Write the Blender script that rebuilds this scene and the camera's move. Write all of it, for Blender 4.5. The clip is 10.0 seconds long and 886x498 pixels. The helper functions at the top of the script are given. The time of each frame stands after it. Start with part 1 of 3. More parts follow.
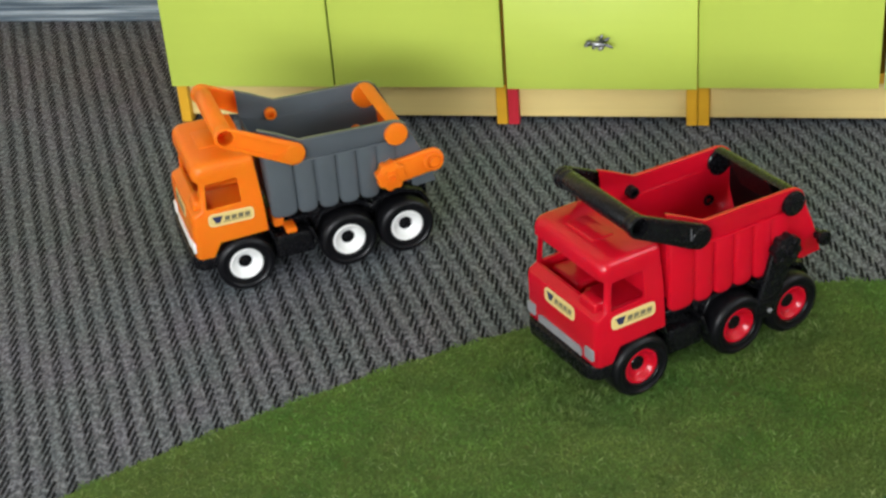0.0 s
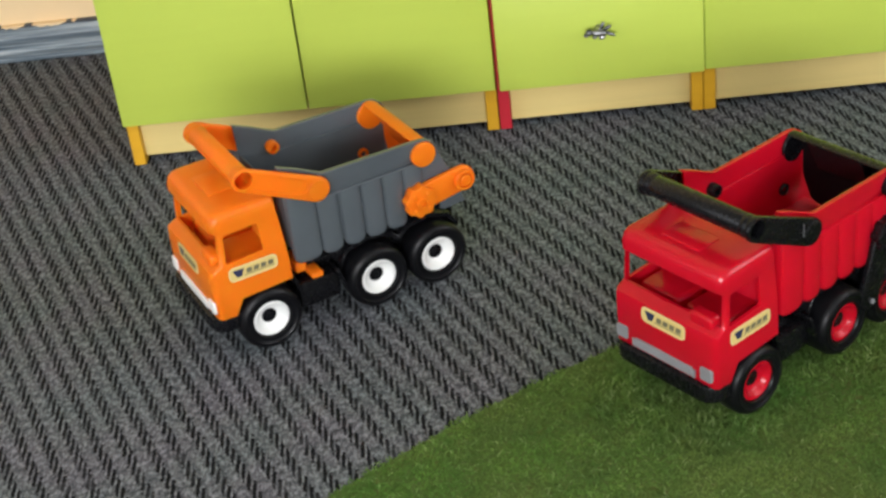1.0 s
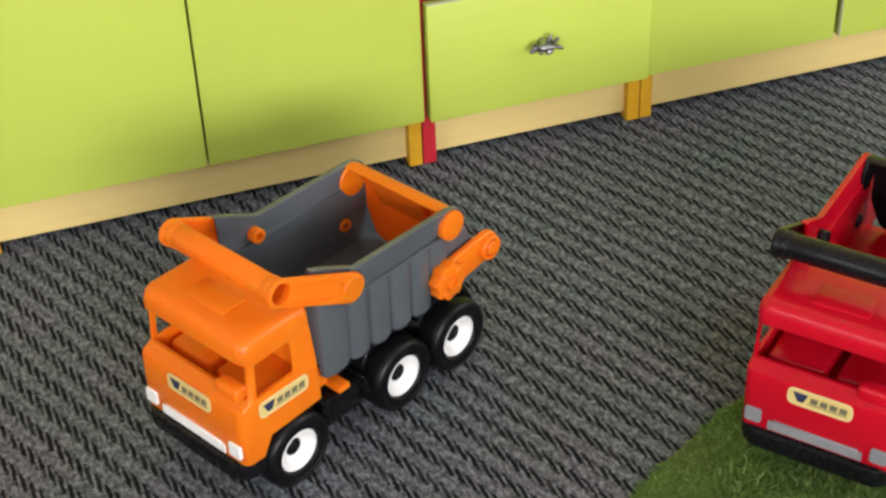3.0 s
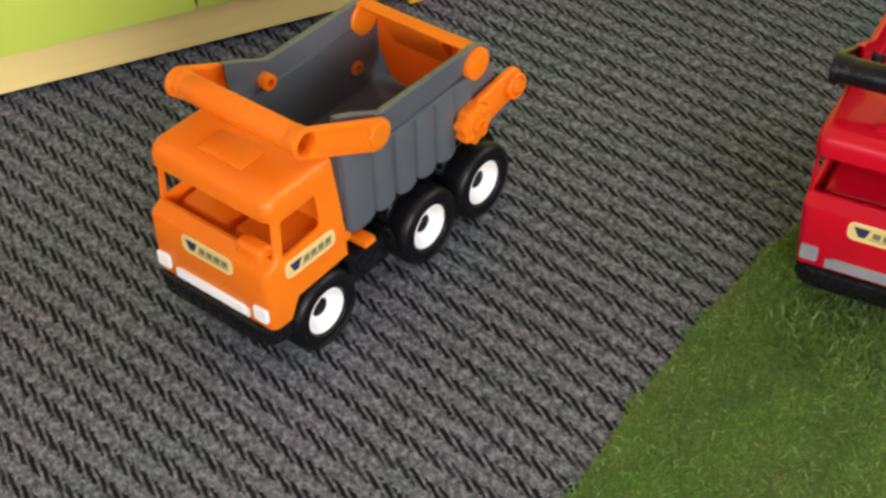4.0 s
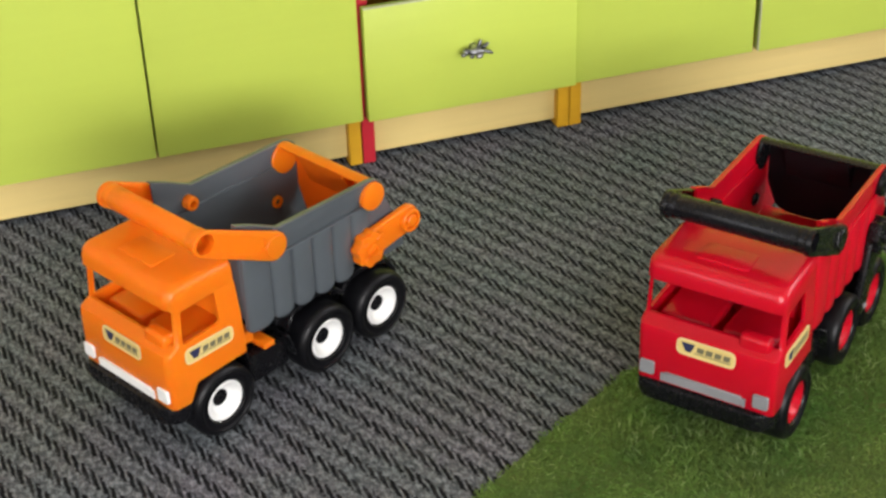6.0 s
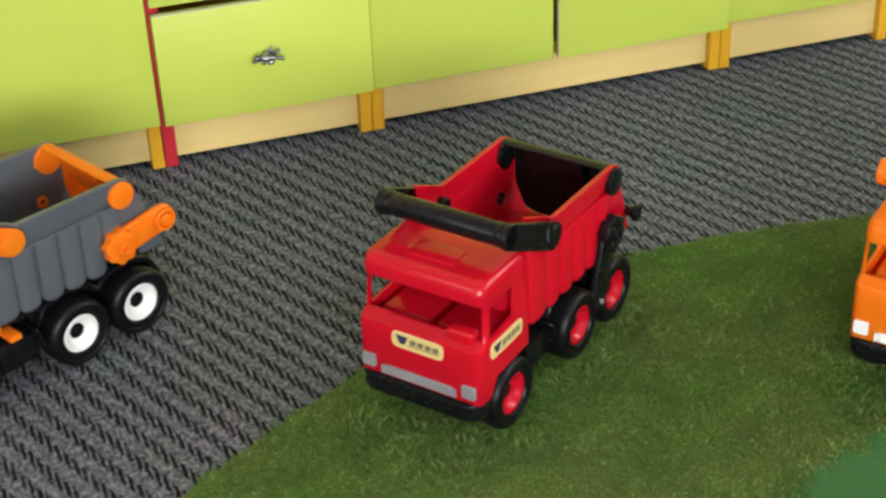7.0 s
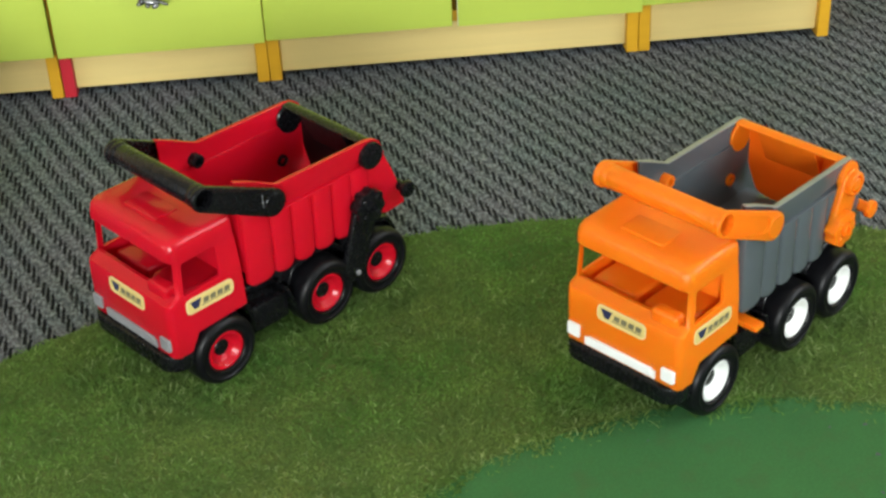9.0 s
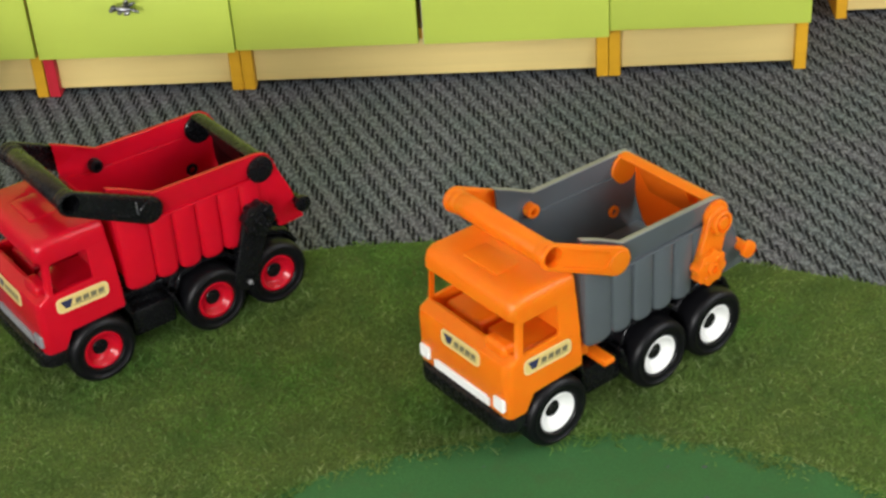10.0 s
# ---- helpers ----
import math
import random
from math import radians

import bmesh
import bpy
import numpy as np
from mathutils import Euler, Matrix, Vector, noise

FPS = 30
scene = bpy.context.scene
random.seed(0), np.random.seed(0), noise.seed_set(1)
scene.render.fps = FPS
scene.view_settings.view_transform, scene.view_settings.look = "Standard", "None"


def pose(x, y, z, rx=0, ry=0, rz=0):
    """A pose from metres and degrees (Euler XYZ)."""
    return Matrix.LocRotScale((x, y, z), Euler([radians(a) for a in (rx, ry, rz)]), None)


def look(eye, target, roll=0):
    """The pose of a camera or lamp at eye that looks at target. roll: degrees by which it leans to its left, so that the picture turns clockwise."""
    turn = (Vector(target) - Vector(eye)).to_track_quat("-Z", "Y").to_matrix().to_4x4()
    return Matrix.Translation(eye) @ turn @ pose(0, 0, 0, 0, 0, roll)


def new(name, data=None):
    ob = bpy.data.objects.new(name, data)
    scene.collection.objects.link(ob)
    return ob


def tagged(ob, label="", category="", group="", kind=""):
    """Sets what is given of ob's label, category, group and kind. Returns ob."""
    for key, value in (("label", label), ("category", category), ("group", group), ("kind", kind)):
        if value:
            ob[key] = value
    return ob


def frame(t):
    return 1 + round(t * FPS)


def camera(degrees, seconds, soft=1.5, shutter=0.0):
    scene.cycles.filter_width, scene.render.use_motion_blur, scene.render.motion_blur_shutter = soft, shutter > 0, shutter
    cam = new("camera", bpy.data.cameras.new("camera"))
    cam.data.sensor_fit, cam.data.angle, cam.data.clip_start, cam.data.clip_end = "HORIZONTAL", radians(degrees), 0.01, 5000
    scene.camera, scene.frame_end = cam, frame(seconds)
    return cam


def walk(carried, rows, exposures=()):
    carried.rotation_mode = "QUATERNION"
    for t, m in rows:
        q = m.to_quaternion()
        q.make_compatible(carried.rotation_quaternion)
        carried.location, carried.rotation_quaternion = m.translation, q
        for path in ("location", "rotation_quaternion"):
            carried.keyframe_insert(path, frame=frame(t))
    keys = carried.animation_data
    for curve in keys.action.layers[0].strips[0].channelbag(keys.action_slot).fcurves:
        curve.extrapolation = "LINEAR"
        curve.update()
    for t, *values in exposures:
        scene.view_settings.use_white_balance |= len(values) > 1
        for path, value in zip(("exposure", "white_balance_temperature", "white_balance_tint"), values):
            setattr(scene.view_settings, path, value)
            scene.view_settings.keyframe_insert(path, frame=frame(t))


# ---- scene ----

FOV = 31.31
ROWS = [
    (0.0, (0.3524, -2.3550, 1.1871), (0.0426, -0.8406, 0.2648), -4.75),
    (0.2, (0.2906, -2.3324, 1.1593), (0.0200, -0.8041, 0.2477), -4.67),
    (0.5, (0.1690, -2.2562, 1.1439), (-0.0527, -0.7254, 0.2233), -5.78),
    (0.8, (0.0742, -2.1772, 1.1367), (-0.0831, -0.6479, 0.2005), -6.82),
    (1.0, (0.0064, -2.1675, 1.1329), (-0.0763, -0.6375, 0.1883), -7.07),
    (1.2, (-0.0690, -2.1664, 1.1462), (-0.0342, -0.6382, 0.1957), -6.94),
    (1.5, (-0.1826, -2.1566, 1.1596), (-0.0251, -0.6271, 0.2239), -6.73),
    (1.8, (-0.2747, -2.1250, 1.1521), (-0.0882, -0.5934, 0.2251), -6.29),
    (2.0, (-0.3255, -2.0521, 1.1444), (-0.1190, -0.5218, 0.2194), -5.95),
    (2.2, (-0.3669, -1.9668, 1.1355), (-0.1153, -0.4478, 0.2031), -5.37),
    (3.3, (-0.5453, -1.6237, 1.1192), (-0.0097, -0.2868, 0.0395), -0.73),
    (3.5, (-0.5476, -1.5818, 1.0866), (0.0378, -0.2840, -0.0148), 0.00),
    (3.7, (-0.5571, -1.5722, 1.0723), (0.0135, -0.3122, -0.0796), -0.39),
    (3.8, (-0.5832, -1.5728, 1.0598), (-0.0038, -0.3278, -0.1039), -0.04),
    (4.0, (-0.5777, -1.5870, 1.0627), (-0.1074, -0.3152, -0.1211), -2.93),
    (4.2, (-0.5896, -1.6057, 1.0500), (-0.1534, -0.3125, -0.1236), -3.52),
    (4.5, (-0.5971, -1.6154, 1.0605), (-0.1583, -0.3044, -0.0923), -2.39),
    (4.8, (-0.5997, -1.6211, 1.0853), (-0.1427, -0.2851, -0.0311), -1.41),
    (5.0, (-0.6044, -1.6538, 1.0678), (-0.1377, -0.2706, 0.0147), -1.34),
    (5.2, (-0.6004, -1.6728, 1.0649), (-0.1324, -0.2792, 0.0263), -1.04),
    (6.3, (-0.4218, -1.9918, 1.0844), (0.0240, -0.5210, 0.1473), -2.47),
    (6.5, (-0.3730, -2.0335, 1.0867), (0.0602, -0.5601, 0.1478), -2.66),
    (6.8, (-0.2897, -2.0591, 1.0855), (0.1491, -0.5860, 0.1487), -2.69),
    (7.0, (-0.2109, -2.0578, 1.0812), (0.2359, -0.5876, 0.1438), -2.35),
    (7.2, (-0.1239, -2.0673, 1.0795), (0.3172, -0.5927, 0.1463), -2.50),
    (7.5, (-0.0377, -2.0806, 1.0990), (0.4213, -0.6193, 0.1536), -2.26),
    (7.8, (0.0649, -2.1381, 1.1088), (0.4674, -0.6625, 0.1599), -2.92),
    (8.0, (0.1372, -2.1915, 1.1178), (0.4175, -0.6880, 0.1687), -4.38),
    (8.2, (0.1989, -2.2266, 1.1244), (0.4060, -0.7105, 0.1765), -4.26),
    (8.5, (0.2674, -2.2406, 1.1243), (0.4341, -0.7211, 0.1739), -3.62),
    (8.8, (0.3502, -2.2234, 1.1099), (0.4900, -0.7055, 0.1527), -3.31),
    (9.0, (0.4029, -2.1944, 1.1010), (0.5145, -0.6909, 0.1176), -2.73),
    (9.2, (0.4547, -2.1690, 1.0991), (0.5190, -0.6694, 0.1056), -2.78),
    (9.5, (0.5379, -2.1638, 1.1021), (0.5046, -0.6615, 0.1112), -4.04),
    (9.8, (0.6753, -2.1905, 1.1053), (0.5944, -0.6817, 0.1271), -4.11),
    (10.0, (0.7792, -2.2193, 1.1124), (0.6625, -0.7067, 0.1437), -4.15),
]
cam = camera(FOV, 10.0, soft=2.6, shutter=0.12)
walk(cam, [(t, look(eye, aim, lean)) for t, eye, aim, lean in ROWS], exposures=[(0.0, 0.05, 6400, 10), (2.0, -0.05, 6650, 14), (3.5, 0.17, 6700, 17), (4.1, 0.16, 6800, 19), (4.5, 0.14, 6800, 20), (5.2, 0.13, 6800, 17), (7.0, 0.12, 6650, 13), (8.5, 0.15, 6500, 6), (9.0, 0.15, 6500, 5), (9.5, 0.19, 6650, 8), (10.0, 0.00, 6700, 11)])

# ---------------------------------------------------------------- light
world = bpy.data.worlds.new("world")
scene.world = world
world.use_nodes = True
wt = world.node_tree
sky = wt.nodes.new("ShaderNodeTexSky")
sky.sky_type, sky.sun_disc = "NISHITA", False
sky.sun_elevation, sky.sun_rotation = radians(40), radians(60)
wt.links.new(sky.outputs[0], wt.nodes["Background"].inputs[0])
wt.nodes["Background"].inputs[1].default_value = 0.1


def daylight_lamp(name, x, y, z, turn, w, h, watts, colour):
    lamp = bpy.data.lights.new(name, "AREA")
    lamp.shape, lamp.size, lamp.size_y, lamp.energy, lamp.color = "RECTANGLE", w, h, watts, colour
    ob = new(name, lamp)
    ob.matrix_world = pose(x, y, z, 90, 0, turn)
    return ob


# daylight from unseen windows behind the camera and east; the west lamp is added fill
daylight_lamp("area_daylight", -0.70, -6.98, 1.85, 0, 3.0, 1.5, 352, (0.96, 0.98, 1.0))
daylight_lamp("area_daylight", 3.38, -1.6, 1.65, 90, 2.6, 1.5, 68, (0.93, 0.97, 1.0))
daylight_lamp("area_daylight", -3.18, -2.4, 1.65, -90, 2.0, 1.5, 27, (0.94, 0.97, 1.0))

# ---------------------------------------------------------------- materials


class Nodes:
    """A small builder for node materials."""

    def __init__(self, name, rough=0.5, metal=0.0, spec=0.5):
        self.mat = bpy.data.materials.new(name)
        self.mat.use_nodes = True
        self.tree = self.mat.node_tree
        self.out = self.tree.nodes["Principled BSDF"]
        self.out.inputs["Roughness"].default_value = rough
        self.out.inputs["Metallic"].default_value = metal
        self.out.inputs["Specular IOR Level"].default_value = spec
        self.where = self.add("ShaderNodeTexCoord").outputs["Object"]

    def add(self, kind, **values):
        node = self.tree.nodes.new(kind)
        for key, value in values.items():
            node.inputs[key.replace("_", " ")].default_value = value
        return node

    def link(self, a, b):
        self.tree.links.new(a, b)

    def noise(self, scale, detail=4.0, rough=0.55, where=None):
        node = self.add("ShaderNodeTexNoise", Scale=scale, Detail=detail, Roughness=rough)
        self.link(where or self.where, node.inputs["Vector"])
        return node.outputs["Fac"]

    def maths(self, kind, a, b=0.0, c=0.0):
        node = self.tree.nodes.new("ShaderNodeMath")
        node.operation = kind
        for n, v in enumerate((a, b, c)):
            if isinstance(v, (int, float)):
                node.inputs[n].default_value = v
            else:
                self.link(v, node.inputs[n])
        return node.outputs[0]

    def ramp(self, fac, *stops):
        node = self.tree.nodes.new("ShaderNodeValToRGB")
        ramp = node.color_ramp
        while len(ramp.elements) < len(stops):
            ramp.elements.new(0.5)
        for e, (at, c) in zip(ramp.elements, stops):
            e.position, e.color = at, (*c, 1)
        self.link(fac, node.inputs[0])
        return node.outputs[0]

    def mix(self, fac, a, b, kind="MIX"):
        node = self.tree.nodes.new("ShaderNodeMix")
        node.data_type, node.blend_type = "RGBA", kind
        for n, v in ((0, fac), (6, a), (7, b)):
            if isinstance(v, (int, float)):
                node.inputs[n].default_value = v
            elif isinstance(v, tuple):
                node.inputs[n].default_value = (*v, 1)
            else:
                self.link(v, node.inputs[n])
        return node.outputs[2]

    def colour(self, v):
        self.link(v, self.out.inputs["Base Color"])

    def rough(self, v):
        self.link(v, self.out.inputs["Roughness"])

    def bump(self, v, strength, depth):
        node = self.add("ShaderNodeBump", Strength=strength, Distance=depth)
        self.link(v, node.inputs["Height"])
        self.link(node.outputs[0], self.out.inputs["Normal"])


def shade(c, k):
    return tuple(min(1.0, v * k) for v in c)


def plastic(name, c, rough=0.42, vary=0.12, spec=0.5, sss=0.0, thin=0.0, peel=0.06, scuff=0.3):
    """Moulded toy plastic: slight clouding, fine scuffs and a soft orange-peel; thin lets light through the shell."""
    n = Nodes(name, rough, 0.0, spec)
    cloud = n.noise(14.0, 3.0)
    body = n.ramp(cloud, (0.3, shade(c, 1 - vary)), (0.7, shade(c, 1 + vary)))
    n.colour(body)
    n.rough(n.maths("MULTIPLY_ADD", n.noise(160.0, 4.0, 0.7), scuff, rough - scuff / 2))
    if peel:
        n.bump(n.noise(420.0, 2.0), peel, 0.001)
    if sss:
        n.out.inputs["Subsurface Weight"].default_value = sss
        n.out.inputs["Subsurface Radius"].default_value = tuple(0.15 + 0.85 * v for v in c)
        n.out.inputs["Subsurface Scale"].default_value = 0.010
    if thin:
        glow = n.add("ShaderNodeBsdfTranslucent")
        n.link(body, glow.inputs["Color"])
        mixed = n.add("ShaderNodeMixShader", Fac=thin)
        n.link(n.out.outputs[0], mixed.inputs[1])
        n.link(glow.outputs[0], mixed.inputs[2])
        n.link(mixed.outputs[0], n.tree.nodes["Material Output"].inputs["Surface"])
    return n.mat


def painted_board(name, c, rough=0.4, grain=0.06):
    """Laminated or painted board with faint streaks."""
    n = Nodes(name, rough)
    stretch = n.tree.nodes.new("ShaderNodeMapping")
    stretch.inputs["Scale"].default_value = (3.0, 3.0, 60.0)
    n.link(n.where, stretch.inputs[0])
    streak = n.noise(1.0, 4.0, 0.6, stretch.outputs[0])
    blot = n.noise(2.6, 3.0)
    base = n.ramp(blot, (0.3, shade(c, 0.95)), (0.7, shade(c, 1.04)))
    n.colour(n.mix(grain * 4, base, n.ramp(streak, (0.35, shade(c, 0.88)), (0.7, shade(c, 1.08)))))
    n.rough(n.maths("MULTIPLY_ADD", n.noise(40.0), 0.16, rough - 0.08))
    n.bump(n.noise(260.0, 2.0), 0.04, 0.001)
    return n.mat


ORANGE = plastic("orange_plastic", (0.98, 0.220, 0.008), 0.38, 0.03, spec=0.40, sss=0.55, thin=0.22, scuff=0.16)
# darker, redder orange: shade inside the tub is put into the gate's colour
ORANGE_THIN_SHADED = plastic("thin_shaded_orange_plastic", (0.94, 0.185, 0.006), 0.46, 0.06, spec=0.35, thin=0.30)
RED = plastic("red_plastic", (0.66, 0.006, 0.024), 0.20, 0.05, spec=0.45, sss=0.45, thin=0.28, peel=0.02, scuff=0.08)
GREY = plastic("grey_plastic", (0.078, 0.091, 0.101), 0.24, 0.06, peel=0.0, scuff=0.06)
BLACK = plastic("black_plastic", (0.005, 0.005, 0.006), 0.26, 0.25, spec=0.28)
RUBBER = plastic("black_tyre_plastic", (0.004, 0.004, 0.005), 0.36, 0.25, spec=0.22)
# edge highlight painted into the tub rim colours, with dust on the second
RIM_HIGHLIGHT = plastic("highlit_grey_plastic", (0.100, 0.108, 0.104), 0.34, 0.20)
DUSTY_RIM_HIGHLIGHT = plastic("dusty_highlit_grey_plastic", (0.215, 0.225, 0.205), 0.45, 0.25)
WHITE = plastic("white_plastic", (0.80, 0.80, 0.78), 0.40, 0.04)
LAMP_GREY = plastic("dull_grey_plastic", (0.22, 0.22, 0.23), 0.45, 0.12)
STICKER = plastic("cream_sticker", (0.66, 0.50, 0.18), 0.35, 0.05)
STICKER_RIM = plastic("pale_sticker_rim", (0.70, 0.57, 0.27), 0.35, 0.05)
INK = plastic("dark_ink", (0.15, 0.135, 0.08), 0.4, 0.1)
INK_BLUE = plastic("blue_ink", (0.022, 0.028, 0.075), 0.4, 0.1)
LIME = painted_board("lime_laminate", (0.47, 0.575, 0.082), 0.52, 0.03)
CREAM = painted_board("cream_laminate", (0.74, 0.57, 0.22), 0.40, 0.10)
YELLOW = painted_board("yellow_laminate", (0.70, 0.37, 0.018), 0.40, 0.08)
RED_BOARD = painted_board("red_laminate", (0.55, 0.020, 0.035), 0.40, 0.06)
EDGE = painted_board("pale_edge_band", (0.62, 0.66, 0.40), 0.45, 0.03)


def wall_paint(name, c):
    n = Nodes(name, 0.75)
    n.colour(n.ramp(n.noise(1.6, 5.0), (0.3, shade(c, 0.94)), (0.7, shade(c, 1.04))))
    n.bump(n.noise(90.0, 5.0), 0.15, 0.003)
    return n.mat


PEACH = wall_paint("peach_wall_paint", (0.80, 0.60, 0.345))
PALE = wall_paint("pale_wall_paint", (0.56, 0.56, 0.54))
CEILING = wall_paint("white_ceiling_paint", (0.80, 0.79, 0.76))


def carpet_material():
    """Grey flat-woven carpet: bands of short black dashes."""
    n = Nodes("grey_woven_carpet", 0.95, 0.0, 0.1)
    split = n.tree.nodes.new("ShaderNodeSeparateXYZ")
    n.link(n.where, split.inputs[0])
    x, y = split.outputs[0], split.outputs[1]
    wob = n.maths("MULTIPLY_ADD", n.noise(70.0, 2.0), 0.0044, -0.0022)
    wob2 = n.maths("MULTIPLY_ADD", n.noise(170.0, 2.0), 0.016, -0.008)
    band_at = n.maths("ADD", n.maths("MULTIPLY_ADD", y, 0.47, x), wob2)
    band = n.maths("FRACT", n.maths("MULTIPLY", band_at, 1 / 0.0293))
    dash_at = n.maths("ADD", n.maths("MULTIPLY_ADD", y, 0.04, x), wob)
    dash = n.maths("FRACT", n.maths("MULTIPLY", dash_at, 1 / 0.0072))
    in_band = n.ramp(n.maths("ABSOLUTE", n.maths("SUBTRACT", band, 0.5)), (0.19, (1, 1, 1)), (0.25, (0, 0, 0)))
    in_dash = n.ramp(n.maths("ABSOLUTE", n.maths("SUBTRACT", dash, 0.5)), (0.265, (1, 1, 1)), (0.345, (0, 0, 0)))
    worn = n.ramp(n.noise(24.0, 3.0), (0.30, (0.72, 0.72, 0.72)), (0.50, (1, 1, 1)))
    dark = n.maths("MULTIPLY", n.maths("MULTIPLY", in_band, in_dash), worn)
    stretch = n.tree.nodes.new("ShaderNodeMapping")
    stretch.inputs["Scale"].default_value = (1.0, 0.55, 1.0)
    n.link(n.where, stretch.inputs[0])
    fleck = n.noise(190.0, 3.0, 0.75, stretch.outputs[0])
    cloud = n.noise(9.0, 4.0)
    yarn = n.ramp(fleck, (0.36, (0.046, 0.051, 0.056)), (0.50, (0.106, 0.115, 0.126)), (0.64, (0.225, 0.240, 0.262)))
    tint = n.ramp(cloud, (0.36, (0.92, 0.98, 0.97)), (0.50, (1.0, 1.0, 1.0)), (0.64, (1.05, 0.99, 1.05)))
    yarn = n.mix(1.0, yarn, tint, "MULTIPLY")
    n.colour(n.mix(n.maths("MULTIPLY", dark, 0.97), yarn, (0.006, 0.006, 0.007)))
    n.bump(n.maths("SUBTRACT", n.maths("MULTIPLY", fleck, 0.6), dark), 0.7, 0.004)
    return n.mat


CARPET = carpet_material()


def grass_material(name, dark, light):
    n = Nodes(name, 0.8, 0.0, 0.12)
    geo = n.tree.nodes.new("ShaderNodeNewGeometry")
    c = n.ramp(geo.outputs["Random Per Island"], (0.0, dark), (0.92, light), (1.0, shade(light, 1.35)))
    patch = n.ramp(n.noise(16.0, 4.0, 0.65), (0.34, (0.74, 0.80, 0.78)), (0.66, (1.16, 1.14, 1.05)))
    worn = n.ramp(n.noise(4.5, 4.0, 0.6), (0.36, (0.82, 1.04, 0.84)), (0.52, (1.0, 1.0, 1.0)), (0.66, (1.09, 0.98, 1.02)))
    shade_of = n.mix(1.0, n.mix(1.0, c, patch, "MULTIPLY"), worn, "MULTIPLY")
    n.colour(shade_of)
    thin = n.add("ShaderNodeBsdfTranslucent")
    n.link(shade_of, thin.inputs["Color"])
    mixed = n.add("ShaderNodeMixShader", Fac=0.4)
    n.link(n.out.outputs[0], mixed.inputs[1])
    n.link(thin.outputs[0], mixed.inputs[2])
    n.link(mixed.outputs[0], n.tree.nodes["Material Output"].inputs["Surface"])
    return n.mat


GRASS = grass_material("artificial_grass", (0.124, 0.196, 0.048), (0.154, 0.246, 0.065))
GRASS_TIP = grass_material("pale_grass_fibre", (0.240, 0.345, 0.115), (0.350, 0.450, 0.190))


def mat_base_material(name, c, scale, rough=0.9):
    n = Nodes(name, rough, 0.0, 0.2)
    fine = n.noise(scale, 4.0, 0.7)
    patch = n.noise(5.0, 3.0)
    base = n.mix(0.5, n.ramp(fine, (0.3, shade(c, 0.6)), (0.7, shade(c, 1.4))), n.ramp(patch, (0.3, shade(c, 0.85)), (0.7, shade(c, 1.15))))
    worn = n.ramp(n.noise(26.0, 5.0, 0.7), (0.50, (0, 0, 0)), (0.68, (0.6, 0.6, 0.6)))
    n.colour(n.mix(worn, base, (c[0] * 1.3, c[1] * 0.82, c[2] * 0.9)))
    n.bump(fine, 0.4, 0.003)
    return n.mat


GRASS_BASE = mat_base_material("grass_backing", (0.096, 0.150, 0.038), 500.0)
FELT = mat_base_material("sea_green_felt", (0.038, 0.130, 0.038), 420.0)


def baseboard_material():
    n = Nodes("blue_grey_plastic_skirting", 0.35)
    stretch = n.tree.nodes.new("ShaderNodeMapping")
    stretch.inputs["Scale"].default_value = (4.0, 1.0, 160.0)
    n.link(n.where, stretch.inputs[0])
    n.colour(n.ramp(n.noise(1.0, 4.0, 0.6, stretch.outputs[0]), (0.36, (0.060, 0.082, 0.105)), (0.5, (0.135, 0.175, 0.205)), (0.64, (0.33, 0.38, 0.41))))
    return n.mat


SKIRTING = baseboard_material()
SKIRTING_DARK = painted_board("dark_skirting_edge", (0.05, 0.055, 0.065), 0.6)


def metal_material():
    n = Nodes("dull_chrome", 0.38, 1.0)
    n.colour(n.ramp(n.noise(60.0), (0.35, (0.09, 0.093, 0.10)), (0.65, (0.46, 0.46, 0.48))))
    return n.mat


CHROME = metal_material()

# ---------------------------------------------------------------- mesh helpers


def mesh_of(name, bm, material, smooth=40):
    """The bmesh as mesh data, shaded smooth below the given angle."""
    bmesh.ops.recalc_face_normals(bm, faces=bm.faces)
    me = bpy.data.meshes.new(name)
    for f in bm.faces:
        f.smooth = smooth > 0
    for e in bm.edges:
        e.smooth = len(e.link_faces) == 2 and e.calc_face_angle(0) < radians(smooth)
    bm.to_mesh(me)
    bm.free()
    me.materials.append(material)
    return me


def part(name, bm, material, parent, label="", smooth=40):
    ob = new(name, mesh_of(name, bm, material, smooth))
    ob.parent = parent
    return tagged(ob, label=label)


def thing(name, label, category, m=None, group=""):
    """An Empty at the thing's base."""
    ob = new(name)
    ob.empty_display_size = 0.05
    if m is not None:
        ob.matrix_world = m
    return tagged(ob, label, category, group)


def setting(name, bm, material, label="", smooth=0):
    return tagged(new(name, mesh_of(name, bm, material, smooth)), label=label, kind="structure")


def join(*bms):
    """All the given bmeshes in the first."""
    first = bms[0]
    for bm in bms[1:]:
        me = bpy.data.meshes.new("joined")
        bm.to_mesh(me)
        first.from_mesh(me)
        bm.free()
        bpy.data.meshes.remove(me)
    return first


